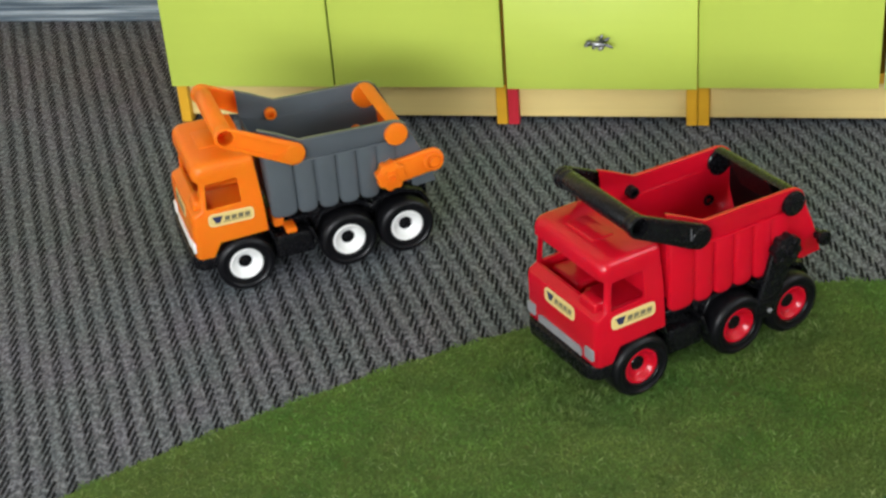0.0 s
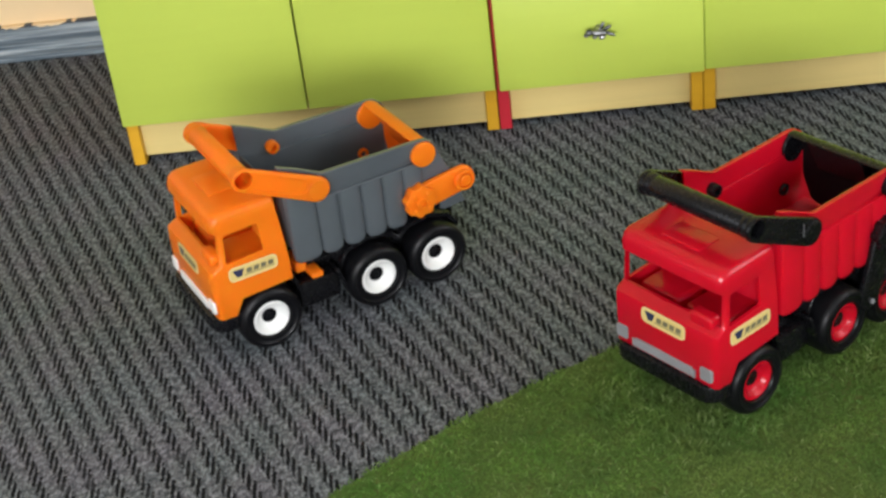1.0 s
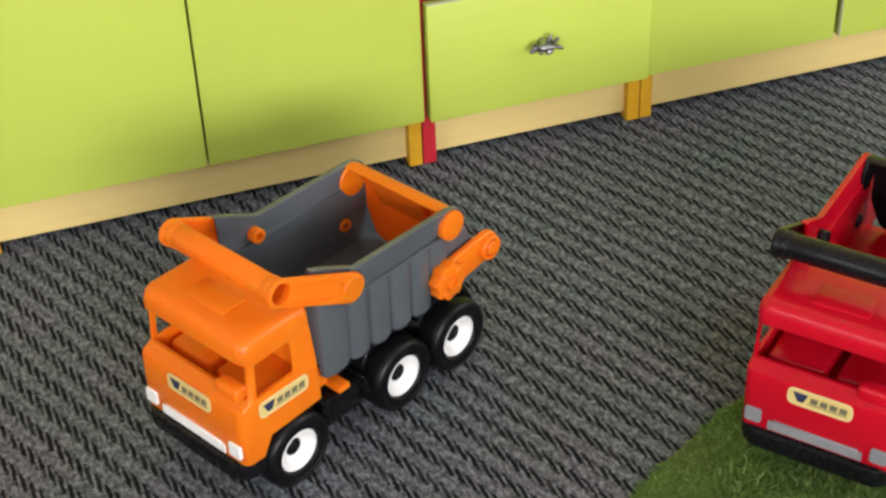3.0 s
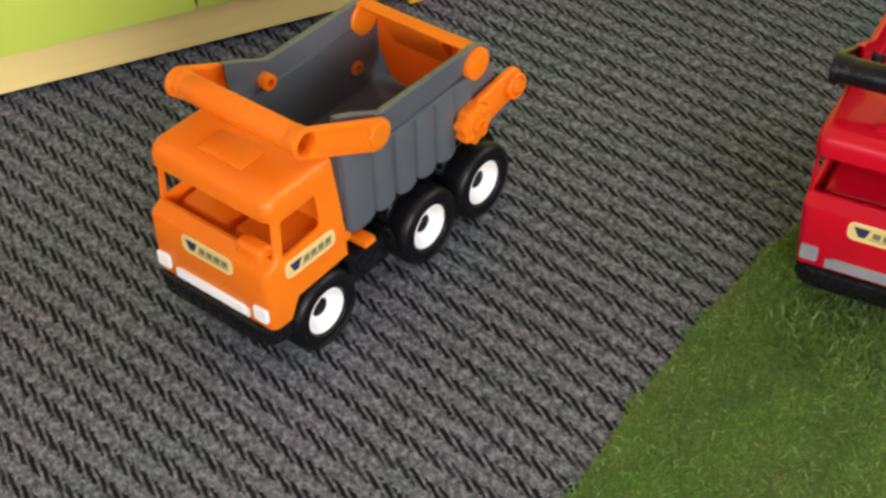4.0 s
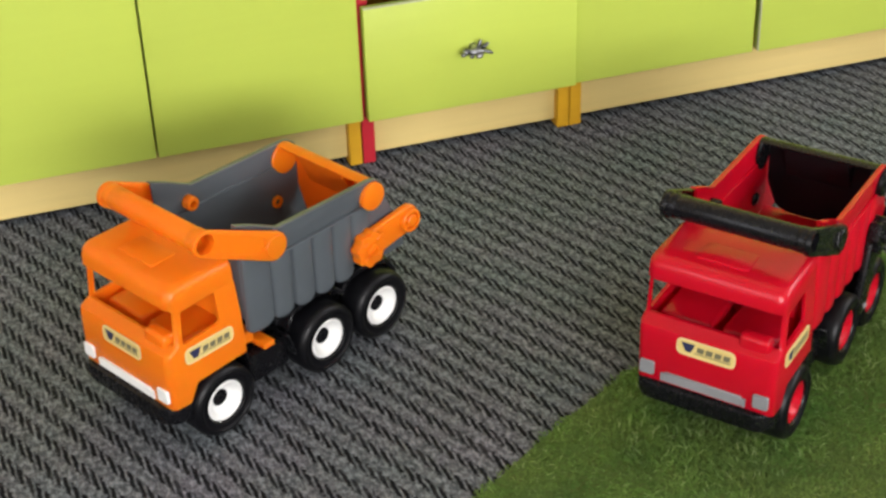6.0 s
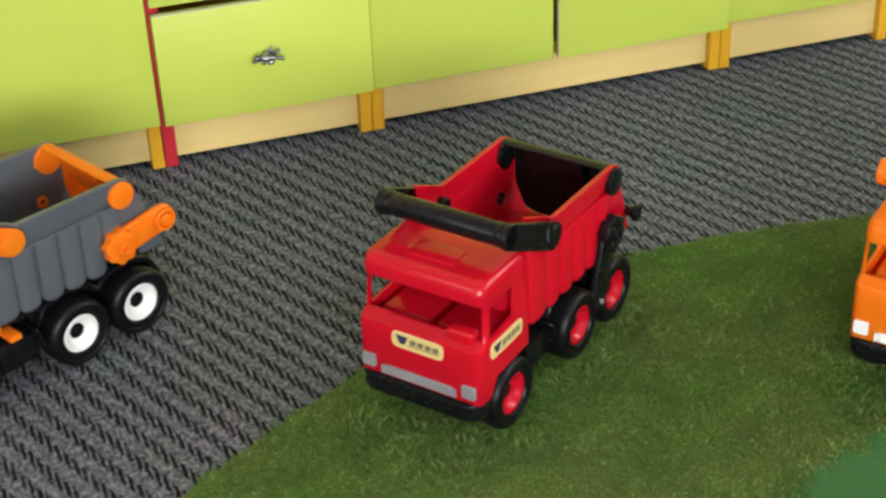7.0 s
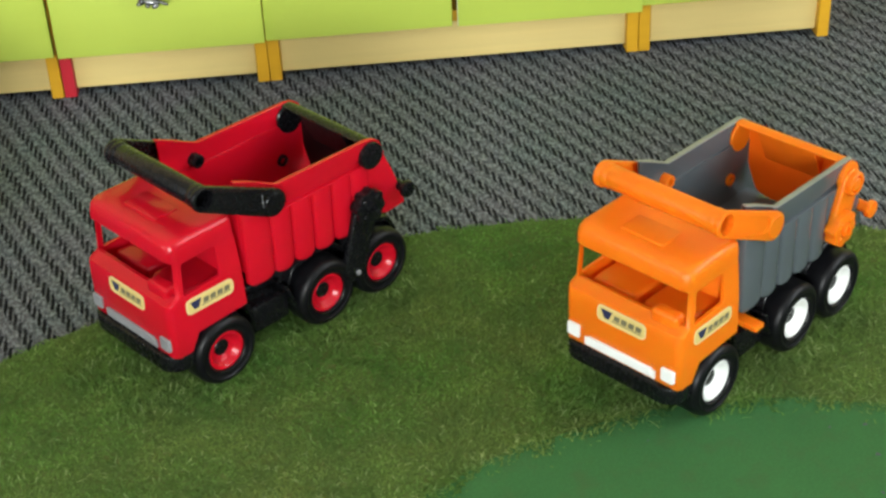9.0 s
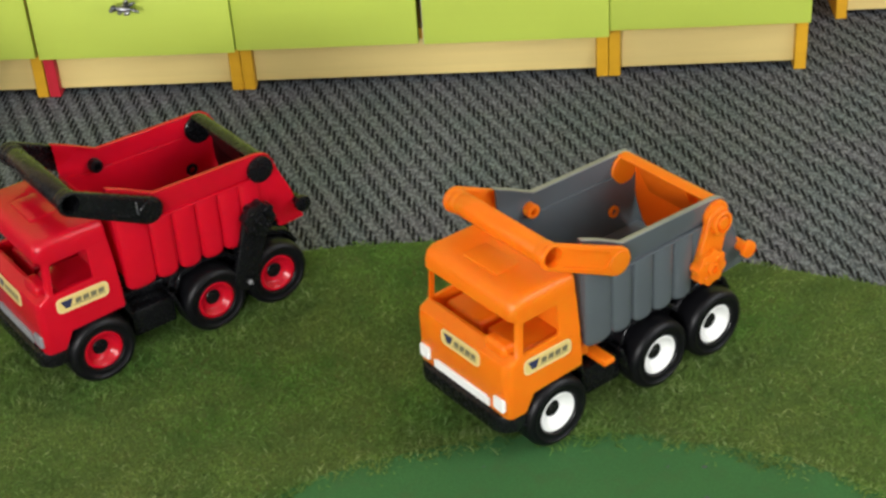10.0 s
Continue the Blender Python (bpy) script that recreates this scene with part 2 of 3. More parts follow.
def box(x0, x1, y0, y1, z0, z1, bevel=0.0, segments=2):
    bm = bmesh.new()
    bmesh.ops.create_cube(bm, size=1)
    for v in bm.verts:
        v.co = ((x0, x1)[v.co.x > 0], (y0, y1)[v.co.y > 0], (z0, z1)[v.co.z > 0])
    if bevel:
        bmesh.ops.bevel(bm, geom=bm.edges[:], offset=bevel, segments=segments, profile=0.5, affect="EDGES", clamp_overlap=True)
    return bm


def prism(outline, lo, hi, axis="y", bevel=0.0, segments=2):
    """An outline in the two other axes (in x, y, z order), drawn out along the axis."""
    bm = bmesh.new()

    def place(a, b, c):
        return {"x": (c, a, b), "y": (a, c, b), "z": (a, b, c)}[axis]

    low = [bm.verts.new(place(a, b, lo)) for a, b in outline]
    high = [bm.verts.new(place(a, b, hi)) for a, b in outline]
    n = len(outline)
    bm.faces.new(low)
    bm.faces.new(high[::-1])
    for i in range(n):
        bm.faces.new((low[i], high[i], high[(i + 1) % n], low[(i + 1) % n]))
    bmesh.ops.recalc_face_normals(bm, faces=bm.faces)
    if bevel:
        sharp = [e for e in bm.edges if e.calc_face_angle(0) > radians(30)]
        bmesh.ops.bevel(bm, geom=sharp, offset=bevel, segments=segments, profile=0.5, affect="EDGES", clamp_overlap=True)
    return bm


def tube(a, b, r, r2=None, segments=24, bevel=0.0):
    """A rod from a to b."""
    a, b = Vector(a), Vector(b)
    bm = bmesh.new()
    bmesh.ops.create_cone(bm, cap_ends=True, segments=segments, radius1=r, radius2=r if r2 is None else r2, depth=(b - a).length)
    if bevel:
        rim = [e for e in bm.edges if e.calc_face_angle(0) > radians(60)]
        bmesh.ops.bevel(bm, geom=rim, offset=bevel, segments=2, profile=0.5, affect="EDGES")
    turn = (b - a).to_track_quat("Z", "Y").to_matrix().to_4x4()
    bmesh.ops.transform(bm, matrix=Matrix.Translation((a + b) / 2) @ turn, verts=bm.verts)
    return bm


def lathe(outline, segments=40, closed=True):
    """Outline of (radius, y), turned round the y axis; closed with end caps, or as a ring."""
    bm = bmesh.new()
    rings = []
    for r, y in outline:
        ring = []
        for i in range(segments):
            a = 2 * math.pi * i / segments
            ring.append(bm.verts.new((r * math.cos(a), y, r * math.sin(a))))
        rings.append(ring)
    for p, q in zip(rings, rings[1:]):
        for i in range(segments):
            j = (i + 1) % segments
            bm.faces.new((p[i], p[j], q[j], q[i]))
    if closed:
        bm.faces.new(rings[0])
        bm.faces.new(rings[-1][::-1])
    else:
        for i in range(segments):
            j = (i + 1) % segments
            bm.faces.new((rings[-1][i], rings[-1][j], rings[0][j], rings[0][i]))
    bmesh.ops.remove_doubles(bm, verts=bm.verts, dist=1e-6)
    return bm


def rounded(points, r, steps=5):
    """An outline with its corners rounded."""
    out = []
    n = len(points)
    for i in range(n):
        p, a, b = Vector(points[i]), Vector(points[i - 1]), Vector(points[(i + 1) % n])
        da, db = (a - p), (b - p)
        k = min(r, 0.48 * da.length, 0.48 * db.length)
        s, e = p + da.normalized() * k, p + db.normalized() * k
        for j in range(steps + 1):
            t = j / steps
            out.append(tuple(s * (1 - t) ** 2 + p * 2 * t * (1 - t) + e * t * t))
    return out


def capsule(a, b, r, r2=None, steps=12):
    """The outline round two circles, in a plane."""
    a, b = Vector(a), Vector(b)
    r2 = r if r2 is None else r2
    base = math.atan2(b.y - a.y, b.x - a.x)
    out = []
    for c, q, start in ((a, r, base + math.pi / 2), (b, r2, base - math.pi / 2)):
        for i in range(steps + 1):
            t = start + math.pi * i / steps
            out.append((c.x + q * math.cos(t), c.y + q * math.sin(t)))
    return out


def circle(x, y, r, n=20):
    return [(x + r * math.cos(2 * math.pi * i / n), y + r * math.sin(2 * math.pi * i / n)) for i in range(n)]


def carve(base, *cutters):
    """The base bmesh less the cutters, as a new bmesh."""
    def temp(bm):
        me = bpy.data.meshes.new("cut")
        bmesh.ops.recalc_face_normals(bm, faces=bm.faces)
        bm.to_mesh(me)
        bm.free()
        return new("cut", me)

    ob = temp(base)
    tools = [temp(c) for c in cutters]
    for tool in tools:
        mod = ob.modifiers.new("cut", "BOOLEAN")
        mod.operation, mod.solver, mod.object = "DIFFERENCE", "EXACT", tool
    bpy.context.view_layer.update()
    graph = bpy.context.evaluated_depsgraph_get()
    bm = bmesh.new()
    bm.from_object(ob, graph)
    for o in (ob, *tools):
        me = o.data
        bpy.data.objects.remove(o)
        bpy.data.meshes.remove(me)
    return bm


# ---------------------------------------------------------------- room
ROOM = (-3.2, 3.4, -7.0, 0.466, 2.8)
X0, X1, Y0, Y1, TOP = ROOM

setting("floor", box(X0, X1, Y0, Y1, -0.1, 0.0), CARPET, "grey flat-woven carpet with black dashes")
setting("ceiling", box(X0, X1, Y0, Y1, TOP, TOP + 0.1), CEILING, "plain white ceiling")
setting("wall_north", box(X0 - 0.1, X1 + 0.1, Y1, Y1 + 0.1, -0.1, TOP + 0.1), PEACH, "peach painted wall")


def pierced_wall(name, outline, hole, lo, hi, axis):
    return setting(name, carve(prism(outline, lo, hi, axis), prism(hole, lo - 0.1, hi + 0.1, axis)), PALE, "pale painted wall, out of view, with an opening for a lamp")


pierced_wall("wall_south", [(X0 - 0.1, -0.1), (X1 + 0.1, -0.1), (X1 + 0.1, TOP + 0.1), (X0 - 0.1, TOP + 0.1)],
             [(-2.25, 1.0), (0.85, 1.0), (0.85, 2.6), (-2.25, 2.6)], Y0 - 0.1, Y0, "y")
pierced_wall("wall_east", [(Y0, -0.1), (Y1, -0.1), (Y1, TOP + 0.1), (Y0, TOP + 0.1)],
             [(-2.9, 0.9), (-0.3, 0.9), (-0.3, 2.4), (-2.9, 2.4)], X1, X1 + 0.1, "x")
# opening cut only for the added west fill lamp
pierced_wall("wall_west", [(Y0, -0.1), (Y1, -0.1), (Y1, TOP + 0.1), (Y0, TOP + 0.1)],
             [(-3.4, 0.9), (-1.4, 0.9), (-1.4, 2.4), (-3.4, 2.4)], X0 - 0.1, X0, "x")

# skirting board with a ribbed plastic profile
profile = rounded([(Y1, 0.0), (Y1 - 0.022, 0.0), (Y1 - 0.022, 0.012), (Y1 - 0.014, 0.018), (Y1 - 0.014, 0.030), (Y1 - 0.018, 0.036),
                   (Y1 - 0.016, 0.048), (Y1 - 0.010, 0.058), (Y1, 0.062)], 0.003, 3)
setting("baseboard", prism(profile, X0, X1, "x"), SKIRTING, "blue-grey plastic skirting board with a chipped top edge", 40)

skirting = bpy.data.objects["baseboard"]
chip_rng = random.Random(3)
for at, wide, tall in ((-0.852, 0.042, 0.0075), (-0.786, 0.062, 0.0085), (-0.741, 0.008, 0.0040), (-0.930, 0.050, 0.0060), (-1.080, 0.070, 0.0060)):
    steps = 9
    top = [(at + wide * (i / steps - 0.5), 0.0655) for i in range(steps + 1)]
    low = [(at + wide * (i / steps - 0.5), 0.0655 - tall * (0.35 + 0.65 * chip_rng.random()) * math.sin(math.pi * (i + 0.5) / (steps + 1))) for i in range(steps, -1, -1)]
    part("chip", prism(top + low, Y1 - 0.0125, Y1 - 0.0005, "y"), PEACH, skirting, "bare peach patch where the skirting is chipped", 0)
# dark strip stands in for the gap behind the skirting's top edge
part("gap_line", box(X0, X1, Y1 - 0.0110, Y1 - 0.0005, 0.0615, 0.0650), SKIRTING_DARK, skirting, "dark strip along the top for the gap behind")

# ---------------------------------------------------------------- cabinets
THICK = 0.0185


def knob_parts(parent, x, y, z):
    """A cast metal knob shaped like a knot with four lobes."""
    bm = tube((x, y, z), (x, y - 0.016, z), 0.0055, segments=12)

    def blob(dx, dz, dy, sx, sy, sz, turn=0.0):
        ball = bmesh.new()
        bmesh.ops.create_icosphere(ball, subdivisions=2, radius=1.0)
        bmesh.ops.transform(ball, matrix=pose(x + dx, y - 0.019 + dy, z + dz, 0, turn, 0) @ Matrix.Diagonal((sx, sy, sz, 1.0)), verts=ball.verts)
        join(bm, ball)

    blob(-0.001, 0.000, 0.0, 0.0135, 0.0060, 0.0052, 8)
    blob(-0.015, 0.001, 0.001, 0.0060, 0.0050, 0.0055, -30)
    blob(-0.019, -0.003, 0.001, 0.0042, 0.0034, 0.0030)
    blob(0.004, 0.0085, 0.002, 0.0034, 0.0034, 0.0080, 20)
    blob(0.012, 0.0065, 0.001, 0.0030, 0.0032, 0.0070, 60)
    blob(0.016, -0.003, 0.0, 0.0085, 0.0034, 0.0028, 25)
    blob(0.004, -0.0075, 0.001, 0.0060, 0.0040, 0.0040, -25)
    blob(-0.007, -0.0065, 0.001, 0.0040, 0.0036, 0.0034)
    return part("knob", bm, CHROME, parent, "small cast metal knob")


def cabinet(x0, x1, y, fronts, left, right, deep=0.40, tall=0.74, label=""):
    """A low cabinet: side panels that stand on the floor, a set-back plinth, and door or drawer fronts
    (kind, x0, x1, z0, z1, how far proud, where the knob sits)."""
    c = thing("storage_cabinet", label, "cabinet", pose(x0, y, 0), "row of low cabinets")
    w = x1 - x0
    part("side_panel", box(0, THICK, 0, deep, 0, tall, 0.0012, 1), left, c)
    part("side_panel", box(w - THICK, w, 0, deep, 0, tall, 0.0012, 1), right, c)
    part("plinth", box(THICK, w - THICK, 0.011, 0.027, 0.010, 0.074, 0.001, 1), CREAM, c, "cream laminate plinth set back between the legs")
    part("bottom_panel", box(THICK, w - THICK, 0.006, deep - 0.01, 0.0745, 0.092), YELLOW, c)
    part("top_panel", box(-0.004, w + 0.004, -0.006, deep, tall, tall + 0.018, 0.002, 1), CREAM, c)
    part("back_panel", box(THICK, w - THICK, deep - 0.008, deep - 0.002, 0.01, tall), CREAM, c)
    for kind, a, b, z0, z1, proud, knob in fronts:
        f = part(kind, box(a - x0, b - x0, -0.0205 - proud, -0.0025 - proud, z0, z1, 0.0016, 2), LIME, c, "lime green laminate " + ("door" if kind == "door" else "drawer front"))
        # the band's pale colour also carries the highlight on the drawer's top edge
        if proud > 0.004:
            part("edge_band", box(a - x0 + 0.001, b - x0 - 0.001, -0.0200 - proud, -0.0130 - proud, z1, z1 + 0.0008), EDGE, f, "pale edge band along the top")
        elif proud > 0.001:
            part("edge_band", box(a - x0 - 0.0008, a - x0, -0.0200 - proud, -0.0140 - proud, z0 + 0.001, z1 - 0.001), EDGE, f, "pale edge band along the side")
        if knob:
            knob_parts(f, knob[0] - x0, -0.0205 - proud, knob[1])
    return c


cabinet(-0.5715, -0.0005, 0.0, [("door", -0.571, -0.2875, 0.0775, 0.73, 0.0, None), ("door", -0.2845, -0.0015, 0.0775, 0.73, 0.0, None)], YELLOW, YELLOW,
        label="low cabinet with two closed lime green doors and yellow legs")
cabinet(0.0005, 0.3128, 0.0, [("drawer", 0.0050, 0.3118, 0.0775, 0.2430, 0.006, (0.157, 0.166)), ("drawer", 0.0050, 0.3118, 0.2545, 0.4195, 0.0, (0.157, 0.336)),
                             ("drawer", 0.0050, 0.3118, 0.4275, 0.73, 0.0, None)], RED_BOARD, YELLOW,
        label="narrow cabinet with lime green drawers and one red side panel")
cabinet(0.3132, 0.8848, 0.0, [("door", 0.3134, 0.5948, 0.0775, 0.73, 0.0, None), ("door", 0.6035, 0.8852, 0.0775, 0.73, 0.0030, None)], YELLOW, YELLOW,
        label="low cabinet with two lime green doors slightly ajar")
cabinet(0.8851, 1.1875, 0.0, [("door", 0.8863, 1.187, 0.0865, 0.73, 0.0, None)], YELLOW, YELLOW,
        label="narrow cabinet with one lime green front and yellow legs")
cabinet(1.262, 1.86, 0.176, [("door", 1.264, 1.56, 0.0775, 0.73, 0.0, None), ("door", 1.563, 1.858, 0.0775, 0.73, 0.0, None)], YELLOW, YELLOW, deep=0.25,
        label="shallow cabinet with lime green doors standing farther back")

# ---------------------------------------------------------------- mats
MAT = (0.66, -1.764)
FELT_AT = (0.79, -1.30, 0.50, 0.432)
TREADS = ((0.2114, -0.6862, radians(219.4)), (0.7363, -0.8230, radians(220.1)))  # the pile is ruffled round the trucks


def mat_radius(a):
    """The mat is cut by hand: a circle with slow waves."""
    return 1.3122 + 0.0324 * np.cos(2 * a) - 0.0236 * np.sin(2 * a) - 0.0300 * np.cos(3 * a) - 0.0183 * np.cos(5 * a) + 0.0167 * np.sin(5 * a)


grass_mat = thing("artificial_grass_mat", "large round mat of short olive green artificial grass", "mat", pose(MAT[0], MAT[1], 0))
part("backing", prism([(mat_radius(a) * math.cos(a), mat_radius(a) * math.sin(a)) for a in np.linspace(0, 2 * math.pi, 241)[:-1]], 0.0, 0.0015, "z"), GRASS_BASE, grass_mat)


def blades(name, corners, material, label):
    """Many blades of five corners each, in one mesh."""
    n = len(corners)
    start = np.arange(n)[:, None] * 5
    loops = np.concatenate([start + [0, 1, 2, 3], start + [3, 2, 4]], 1).ravel()
    me = bpy.data.meshes.new(name)
    me.vertices.add(5 * n)
    me.vertices.foreach_set("co", corners.ravel())
    me.loops.add(len(loops))
    me.loops.foreach_set("vertex_index", loops)
    me.polygons.add(2 * n)
    me.polygons.foreach_set("loop_start", np.stack([np.arange(n) * 7, np.arange(n) * 7 + 4], 1).ravel())
    me.update(calc_edges=True)
    me.validate()
    me.materials.append(material)
    ob = new(name, me)
    ob.parent = grass_mat
    return tagged(ob, label=label, kind="stuff")


def turf():
    """Short curled blades over the mat, finer along its edge."""
    rng = np.random.default_rng(7)
    n = 480000
    x, y = rng.uniform(-0.75, 2.05, n + 520000), rng.uniform(-3.10, -1.10, n + 520000)
    x[:n], y[:n] = rng.uniform(-0.62, 1.92, n), rng.uniform(-1.22, -0.43, n)
    thick = np.where(np.arange(n + 520000) < n, 1.0, 1.6)
    n += 520000
    d = np.hypot(x - MAT[0], y - MAT[1])
    wave = 0.003 * np.sin(x * 61) + 0.002 * np.sin(x * 143 + 1) + rng.normal(0, 0.0025, n)
    bare = ((x - FELT_AT[0]) / FELT_AT[2]) ** 2 + ((y - FELT_AT[1]) / FELT_AT[3]) ** 2 < 0.960 + 6 * wave + 0.020 * np.sin(x * 37) + 0.02 * np.sin(x * 91 + y * 60) + 0.02 * np.sin(x * 210 - y * 130) + rng.normal(0, 0.035, n)
    keep = (d < mat_radius(np.arctan2(y - MAT[1], x - MAT[0])) + wave) & ~bare
    x, y, thick = x[keep], y[keep], thick[keep]
    n = len(x)
    ring = np.sqrt(((x - FELT_AT[0]) / FELT_AT[2]) ** 2 + ((y - FELT_AT[1]) / FELT_AT[3]) ** 2)
    tread = np.full(n, 9.0)
    for tx, ty, yaw in TREADS:
        for wx, wy in ((0.0, 0.063), (-0.152, 0.063), (-0.240, 0.063), (0.0, -0.063), (-0.152, -0.063), (-0.240, -0.063), (0.07, 0.03), (0.07, -0.03)):
            px, py = tx + wx * math.cos(yaw) - wy * math.sin(yaw), ty + wx * math.sin(yaw) + wy * math.cos(yaw)
            tread = np.minimum(tread, np.hypot(x - px, y - py))
    near = np.clip((0.075 - tread) / 0.03, 0, 1)
    stray = rng.random(n) < np.where(np.abs(ring - 1.005) < 0.025, 0.11, 0.028 + 0.02 * near)
    turn = rng.uniform(0, 2 * math.pi, n)
    length = np.where(stray, rng.uniform(0.007, 0.012, n), rng.uniform(0.0035, 0.0075, n) * thick)
    length *= 1 + 0.55 * near
    lie = np.where(stray, rng.uniform(0.93, 0.985, n), rng.uniform(0.86, 0.998, n)) - 0.07 * near
    half = np.where(stray, 0.00055, rng.uniform(0.0005, 0.0009, n) * thick)
    ux, uy = np.cos(turn), np.sin(turn)
    curl = rng.uniform(-0.9, 0.9, n)
    vx, vy = np.cos(turn + curl), np.sin(turn + curl)
    up, out = length * np.sqrt(1 - lie ** 2), length * lie
    inside = ((x - FELT_AT[0]) / FELT_AT[2]) ** 2 + ((y - FELT_AT[1]) / FELT_AT[3]) ** 2 < 1.01
    p0 = np.stack([x, y, np.where(inside, 0.0036, 0.0014)], 1)
    p1 = p0 + np.stack([ux * out * 0.45, uy * out * 0.45, up * 0.65], 1)
    p2 = p1 + np.stack([vx * out * 0.6, vy * out * 0.6, up * 0.25], 1)
    side = np.stack([-uy * half, ux * half, 0 * half], 1)
    corners = np.stack([p0 - side, p0 + side, p1 + side, p1 - side, p2], 1) - np.array([MAT[0], MAT[1], 0.0])
    blades("turf", corners[~stray], GRASS, "short curled green plastic blades")
    blades("stray_fibre", corners[stray], GRASS_TIP, "longer pale fibres lying on the pile")


turf()

felt_outline = [((1 + 0.006 * math.sin(19 * a) + 0.004 * math.sin(47 * a + 1)) * FELT_AT[2] * math.cos(a), (1 + 0.006 * math.sin(19 * a) + 0.004 * math.sin(47 * a + 1)) * FELT_AT[3] * math.sin(a)) for a in np.linspace(0, 2 * math.pi, 361)[:-1]]
felt = new("felt_patch", mesh_of("felt_patch", prism(felt_outline, 0.0, 0.002, "z", 0.0008, 1), FELT))
felt.matrix_world = pose(FELT_AT[0], FELT_AT[1], 0.0016)
tagged(felt, "flat sea green felt patch let into the grass mat", "mat")
speck_rng = random.Random(11)
for i in range(46):
    a, r, size = speck_rng.uniform(0, 2 * math.pi), math.sqrt(speck_rng.random()) * 0.93, speck_rng.uniform(0.0009, 0.0024)
    bm = bmesh.new()
    bmesh.ops.create_icosphere(bm, subdivisions=1, radius=size)
    bmesh.ops.transform(bm, matrix=pose(FELT_AT[2] * r * math.cos(a), FELT_AT[3] * r * math.sin(a), 0.0022, 0, 0, 57 * i) @ Matrix.Diagonal((1.6, 0.8, 0.45, 1.0)), verts=bm.verts)
    part("crumb", bm, SKIRTING_DARK, felt, "dark crumb of dirt")

# ---------------------------------------------------------------- toy trucks
def loft(rows, steps=6):
    """Rounded rectangles (z, front x, rear x, half width, corner radius), skinned from the bottom up."""
    bm = bmesh.new()
    rings = []
    for z, xf, xr, half, r in rows:
        ring = []
        for cx, cy, start in ((xf - r, half - r, 0.0), (xr + r * 0.4, half - r * 0.4, 0.5), (xr + r * 0.4, -half + r * 0.4, 1.0), (xf - r, -half + r, 1.5)):
            q = r if cx > (xf + xr) / 2 else r * 0.4
            for i in range(steps + 1):
                a = math.pi * (start + 0.5 * i / steps)
                ring.append(bm.verts.new((cx + q * math.cos(a), cy + q * math.sin(a), z)))
        rings.append(ring)
    n = len(rings[0])
    for p, q in zip(rings, rings[1:]):
        for i in range(n):
            bm.faces.new((p[i], p[(i + 1) % n], q[(i + 1) % n], q[i]))
    bm.faces.new(rings[0][::-1])
    bm.faces.new(rings[-1])
    return bm


CAB_ROWS = [(0.062, 0.0650, -0.0400, 0.0760, 0.009), (0.0645, 0.0667, -0.0397, 0.0772, 0.01), (0.118, 0.0670, -0.0380, 0.0772, 0.01), (0.1280, 0.0665, -0.0373, 0.0772, 0.01),
            (0.1322, 0.0650, -0.0370, 0.0772, 0.009), (0.1374, 0.0543, -0.0365, 0.0768, 0.007), (0.1395, 0.0518, -0.0363, 0.0765, 0.006), (0.179, 0.0493, -0.0332, 0.0752, 0.006),
            (0.1815, 0.0535, -0.0330, 0.0756, 0.011), (0.184, 0.0557, -0.0328, 0.0760, 0.012), (0.193, 0.0555, -0.0324, 0.0760, 0.012), (0.2005, 0.0537, -0.0320, 0.0756, 0.013),
            (0.2045, 0.0510, -0.0316, 0.0737, 0.013), (0.2068, 0.0465, -0.0306, 0.0707, 0.013), (0.2078, 0.0420, -0.0290, 0.0662, 0.013), (0.2086, 0.0120, -0.0100, 0.0282, 0.01)]


def cab_mesh():
    shell = loft(CAB_ROWS)
    cavity = prism([(0.063, 0.112), (-0.032, 0.112), (-0.028, 0.203), (0.042, 0.203), (0.0505, 0.196), (0.0505, 0.187), (0.0448, 0.180), (0.0483, 0.1390), (0.0610, 0.1303)], -0.0727, 0.0727)
    under = box(-0.034, 0.057, -0.0727, 0.0727, 0.05, 0.107)
    arch = prism([(0.0435, 0.04), (0.0435, 0.0625), (0.031, 0.0845), (-0.06, 0.0885), (-0.06, 0.04)], -0.1, 0.1)
    shield = prism(rounded([(-0.0718, 0.1390), (0.0718, 0.1390), (0.0710, 0.1815), (-0.0710, 0.1815)], 0.0025, 3), 0.0405, 0.09, "x")
    sides = prism(rounded([(-0.007, 0.1405), (0.0435, 0.1380), (0.0405, 0.1775), (-0.005, 0.1790)], 0.003, 3), -0.1, 0.1)
    return carve(shell, cavity, under, arch, shield, sides)


